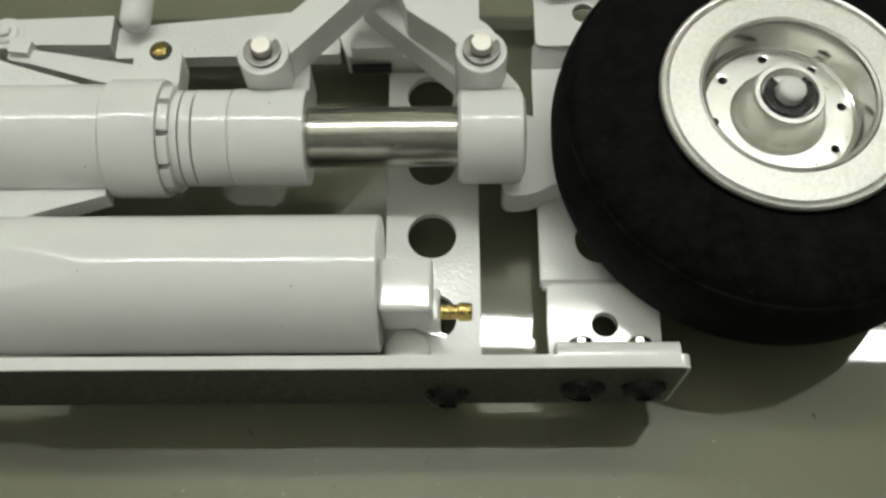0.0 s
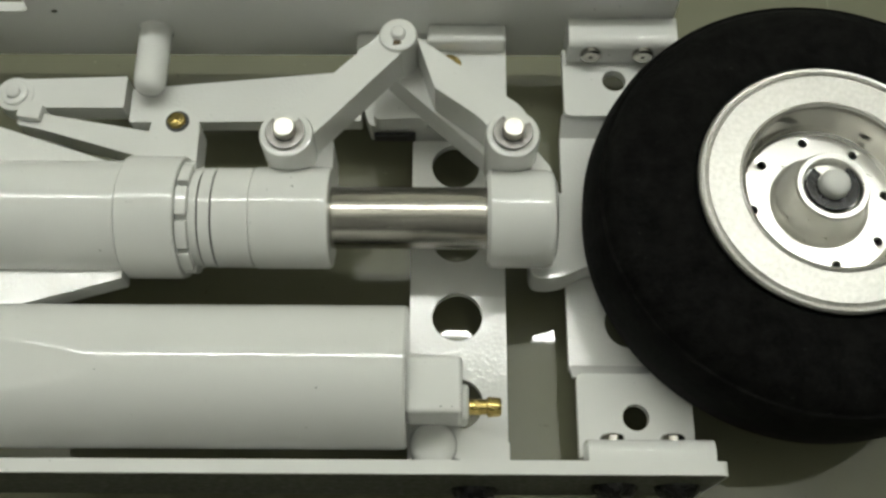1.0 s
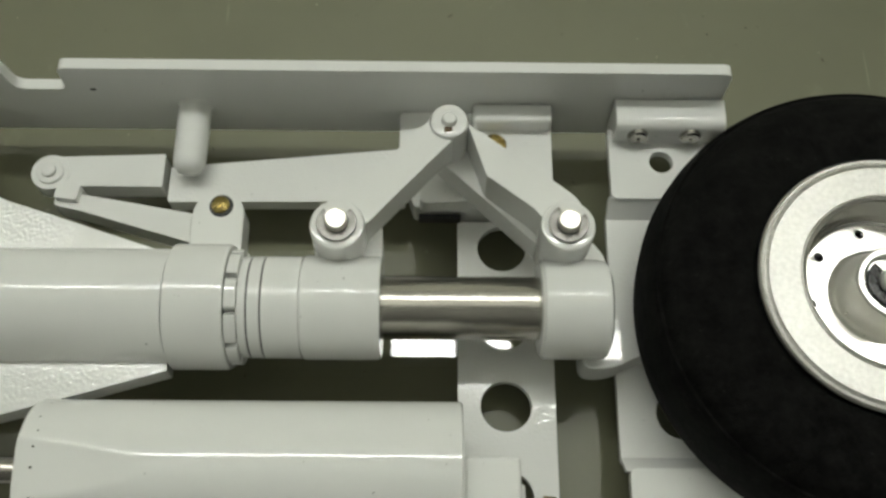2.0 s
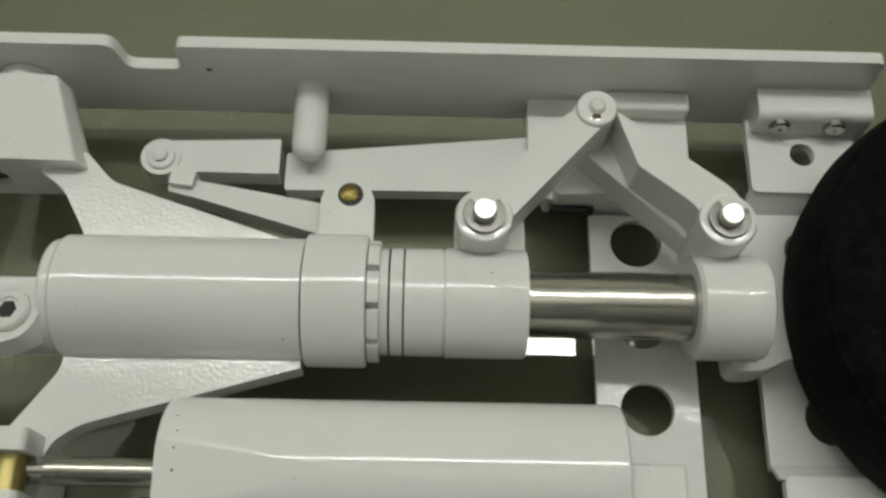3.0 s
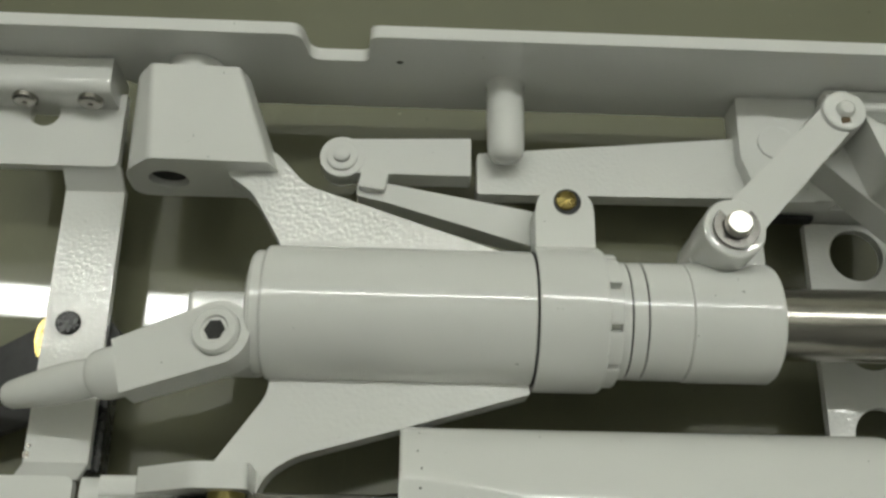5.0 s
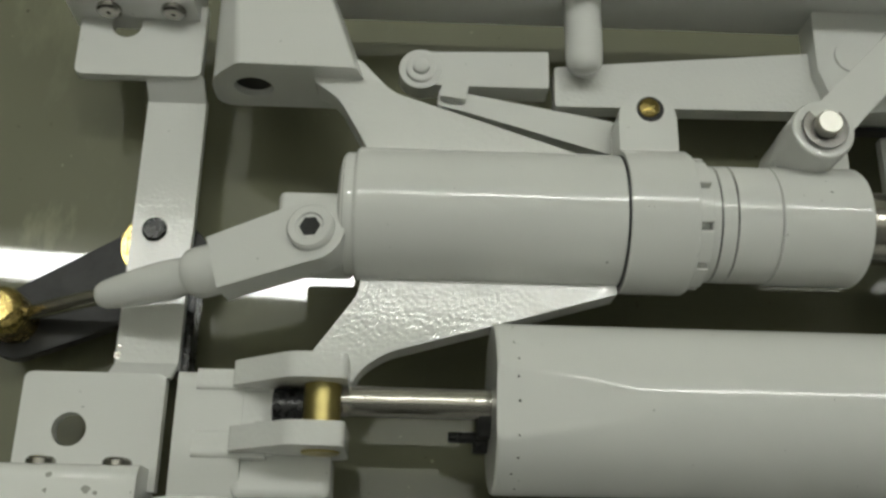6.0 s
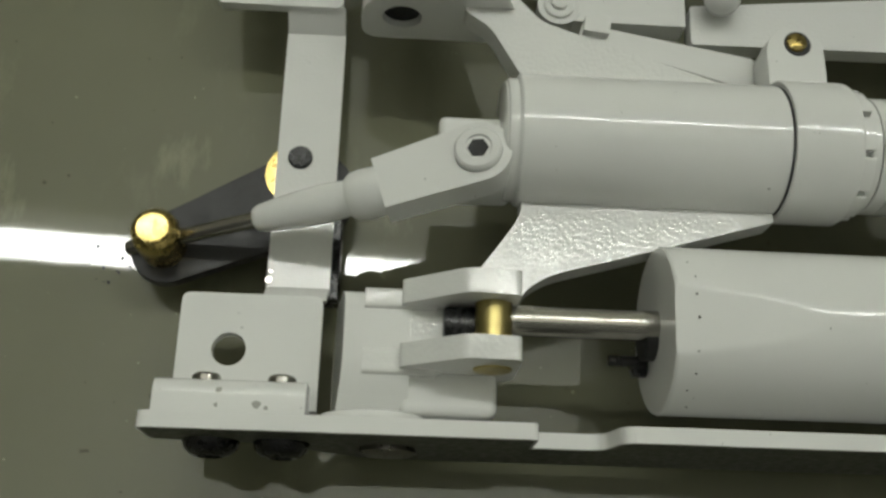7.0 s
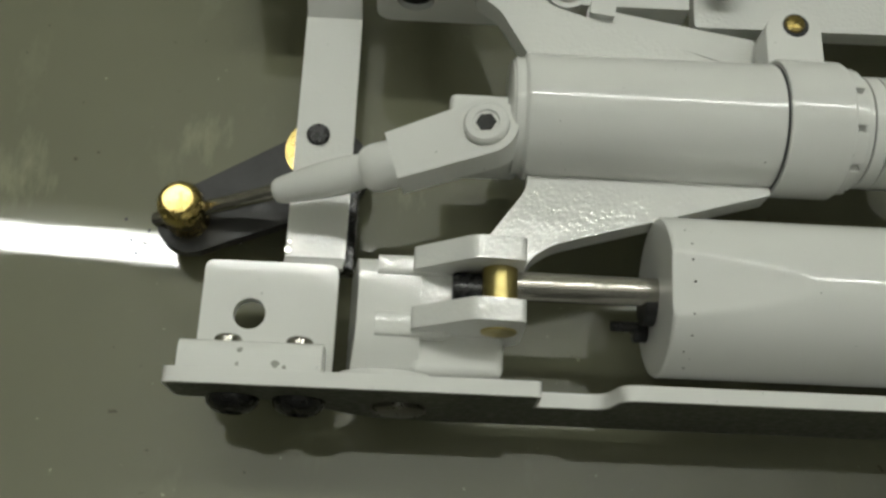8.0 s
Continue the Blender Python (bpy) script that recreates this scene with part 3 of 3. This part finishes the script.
ear_plan = fillet([(24.6, 5.9), (31.0, 5.7), (38.0, 3.6), (43.1, 3.2), (43.1, 8.4), (32.0, 11.4), (24.6, 11.4)], 0.7)
ear = part("mounting_ear", join(prism(ear_plan, 3.5, 11.4, (), 0.9), lathe([(0, 3.5), (4.5, 3.5), (4.5, 12.6), (4.1, 13.8), (3.2, 14.5), (2.0, 14.8), (0, 14.8)], (28.6, 7.4, 0), "z", 48)), paint, cylinder, "white mounting ear with a round boss")
part("ear_bolt", rod(2.4, (28.6, 3.4, 11.6), (28.6, 2.8, 11.6), 0.2, 24), dark_steel, ear, "dark bolt head")
PR_Y, PR_Z = 19.3, 20.0
part("piston_shaft", rod(2.45, (-78.0, PR_Y, PR_Z), (-53.0, PR_Y, PR_Z), 0.2, 40), steel, cylinder, "polished steel piston shaft")
part("shaft_gland", rod(4.0, (-55.2, PR_Y - 1, PR_Z - 2.5), (-53.0, PR_Y - 1, PR_Z - 2.5), 0.3, 32), grime_shade, cylinder, "dark shaft gland")
part("drain_screw", join(rod(0.9, (-59.6, 15.2, 13), (-53.1, 15.2, 13), 0.2, 20), rod(1.8, (-55.6, 14.6, 12), (-53.1, 14.6, 12), 0.3, 20)), black_metal, cylinder)

# ---- trunnion with the fork for the shaft ----
ALONG_X = Matrix(((0, 0, 1, 0), (1, 0, 0, 0), (0, 1, 0, 0), (0, 0, 0, 1)))   # (y, z) outline run along x
body = prism(fillet([(4.2, 4.0), (24.2, 4.0), (24.2, 17.0), (22.4, 18.7), (10.2, 18.7), (4.2, 14.4)], [0.6, 0.6, 1.2, 1.2, 3.0, 1.6]), -104.6, -92.0, (), 0.9, ALONG_X, 3)
for v in body.verts:
    if v.co.x < -100.0 and v.co.z > 9.0:
        v.co.x += 0.22 * (v.co.z - 9.0)           # the end face leans in towards its top
trunnion = part("fork_trunnion", body, paint, gear, "white trunnion block with a two-armed fork")
for y0, y1, z1 in ((20.8, 24.3, 19.2), (10.4, 14.6, 19.1)):
    part("ridge", prism(fillet([(y0, 14.0), (y1, 14.0), (y1, z1), (y0, z1)], [0, 0, 0.9, 0.9]), -99.4, -88.0, (), 0.5, ALONG_X), paint_rough, trunnion)
part("fork_root", box(-93.4, -86.6, 10.8, 24.4, 8.0, 18.3, 1.0), paint_rough, trunnion)
part("lower_lug", box(-93.5, -78.0, 4.6, 12.4, 5.0, 16.5, 1.5), paint, trunnion)
for y0, y1 in ((21.3, 25.2), (11.2, 14.9)):
    arm = fillet([(-93.5, 12.0), (-75.4, 12.0), (-75.4, 27.6), (-83.6, 28.2), (-93.5, 20.6)], [0.5, 3.0, 1.2, 1.5, 0.6])
    part("fork_arm", prism(arm, y0, y1, (), 1.0, ALONG_Y, 3), paint_rough, trunnion)
part("clevis_pin", rod(2.9, (-79.3, 14.7, PR_Z + 2), (-79.3, 21.5, PR_Z + 2), 0.1, 32), old_brass, trunnion, "brass clevis pin")
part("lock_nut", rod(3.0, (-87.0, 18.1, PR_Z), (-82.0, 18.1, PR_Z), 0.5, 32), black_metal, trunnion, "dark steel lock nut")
part("pin_end", rod(3.0, (-79.3, 10.9, 21), (-79.3, 11.6, 21), 0.2, 28), old_brass, trunnion, "dull brass end of the clevis pin")
part("pivot_washer", rod(8.4, (-97.5, 2.52, 13.6), (-97.5, 4.4, 13.6), 0.6, 48), paint, trunnion)

# ---- steering rod, brass joint and black arm ----
BOLT = Vector((-82.3, 45.6, 26.0))
END = Vector((-136.2, 35.9, 3.4))
FORK = Vector((-99.4, 40.6, 18.4))
d = (END - FORK).normalized()
flat = (FORK - BOLT)
flat.z = 0
u = flat.normalized()
w = Vector((-u.y, u.x, 0))
tip = BOLT + u * 17.0
fork_outline = circle(BOLT.x, BOLT.y, 5.4, 20, math.degrees(math.atan2(w.y, w.x)), math.degrees(math.atan2(w.y, w.x)) + 180)
fork_outline += [tuple((tip - w * 4.7)[:2]), tuple((tip + w * 4.7)[:2])]
tilt = Matrix.Translation(BOLT) @ Matrix.Rotation(radians(-8), 4, "X") @ Matrix.Rotation(radians(12), 4, w) @ Matrix.Translation(-BOLT)
steer = part("steering_rod", join(
    prism(fork_outline, 20.5, 26.0, (), 0.7, tilt),
    lathe([(0, -3.5), (3.6, -3.5), (4.2, -2.6), (4.3, 1.0), (4.1, 2.6), (3.6, 3.4), (3.0, 3.6), (0, 3.6)], FORK, tuple(d), 40),
    lathe([(0, 1.0), (3.0, 1.0), (3.05, 4.0), (3.3, 6.5), (3.35, 9.0), (3.15, 13.0), (2.75, 17.5), (2.45, 20.0), (2.1, 21.0), (1.5, 21.4), (0, 21.4)], FORK, tuple(d), 40)), paint, gear, "white steering rod with a forked end")
part("bolt_washer", lathe([(0, 0), (3.9, 0), (3.9, 0.9), (3.5, 1.4), (2.3, 1.4), (2.1, 1.0), (0, 1.0)], BOLT, tuple(tilt.to_3x3() @ Vector((0, 0, 1))), 40), paint, steer, "white washer round the socket bolt")
# socket is not hollow; its shade is a black hexagon
part("socket_shade", prism(circle(BOLT.x, BOLT.y, 1.75, 6), 26.6, 27.15, (), 0.05, tilt), grime_shade, steer, "solid black hexagon standing in for the socket's shade")
part("push_rod", rod(1.4, FORK + d * 17.5, END + d * 6.6, 0.3, 28), steel, steer, "thin steel push rod")
joint = part("brass_joint", lathe([(0, -2.0), (3.9, -2.0), (4.1, -1.0), (4.15, 6.6), (4.2, 8.0), (3.9, 9.2), (3.2, 10.2), (2.75, 10.45), (2.5, 10.4), (0, 10.35)], (END.x, END.y, 0), "z", 44), brass, gear, "round brass rod joint")
arm = part("steering_arm", prism(hull([(END.x + 0.6, END.y - 0.4, 6.4), (-111.5, 47.5, 8.6)]), -1.9, 0.9, (), 0.3), black_anodised, joint, "black steering arm")
part("arm_bushing", rod(6.4, (-113.0, 50.8, 1.0), (-113.0, 50.8, 1.55), 0.1, 44), brass, joint, "brass disc")
part("cap_screw", lathe([(0, -1.0), (2.2, -1.0), (2.2, 0.5), (1.9, 0.8), (0, 0.8)], (-113.0, 53.0, ZM), "z", 28), black_metal, gear, "black cap screw head")

# what the gear stands on: unseen supports added under the axle and the trunnion
part("support_post", rod(7.0, (WX, WY, TZ), (WX, WY, 6.0), 0.6, 40), aluminium, wheel, "unseen support post added under the axle")
part("support_foot", box(-103.0, -80.0, 6.0, 22.0, TZ, 4.5, 0.8), paint, trunnion)

# ---- small wear and dirt ----
def flake(x, y, z0, z1, r):
    """Irregular chip with five to eight corners."""
    n = random.randint(5, 8)
    return prism([(x + r * random.uniform(0.6, 1.3) * math.cos(2 * math.pi * k / n), y + r * random.uniform(0.6, 1.3) * math.sin(2 * math.pi * k / n)) for k in range(n)], z0, z1, (), 0)


random.seed(5)
for cx, cy, r in ((-121.4, 7.6, 0.5), (-121.6, 5.2, 0.4), (-115.4, 5.6, 0.7), (-113.9, 5.0, 0.4)):
    part("paint_chip", flake(cx, cy, 15.5, 15.84, r), chip_grey, gear, "chipped paint showing grey primer")
part("paint_chip", flake(-116.8, 29.6, 3.0, 3.68, 0.8), steel, gear, "chip in the paint showing bare metal")
part("paint_chip", flake(-116.6, 31.2, 3.0, 3.66, 0.4), steel, gear)
chip = flake(-55.0, 17.0, 100.95, 101.4, 0.6)
chip.transform(ALONG_Y)
part("paint_chip", chip, coat, rail_t, "small dark chip in the rail's paint")
crumbs = join(*[flake(random.gauss(-146.0, 3.6), random.gauss(35.0, 1.9), TZ - 0.05, TZ + random.uniform(0.1, 0.3), random.uniform(0.1, 0.34)) for k in range(26)])
tagged(part("dirt_crumbs", crumbs, grime_shade), "dark dirt crumbs scattered on the table beside the brass joint", "dirt", kind="stuff")
tagged(part("paint_crumb", flake(-128.0, 35.2, TZ - 0.05, TZ + 0.4, 0.55), paint), "white paint crumb lying on the table", "crumb")
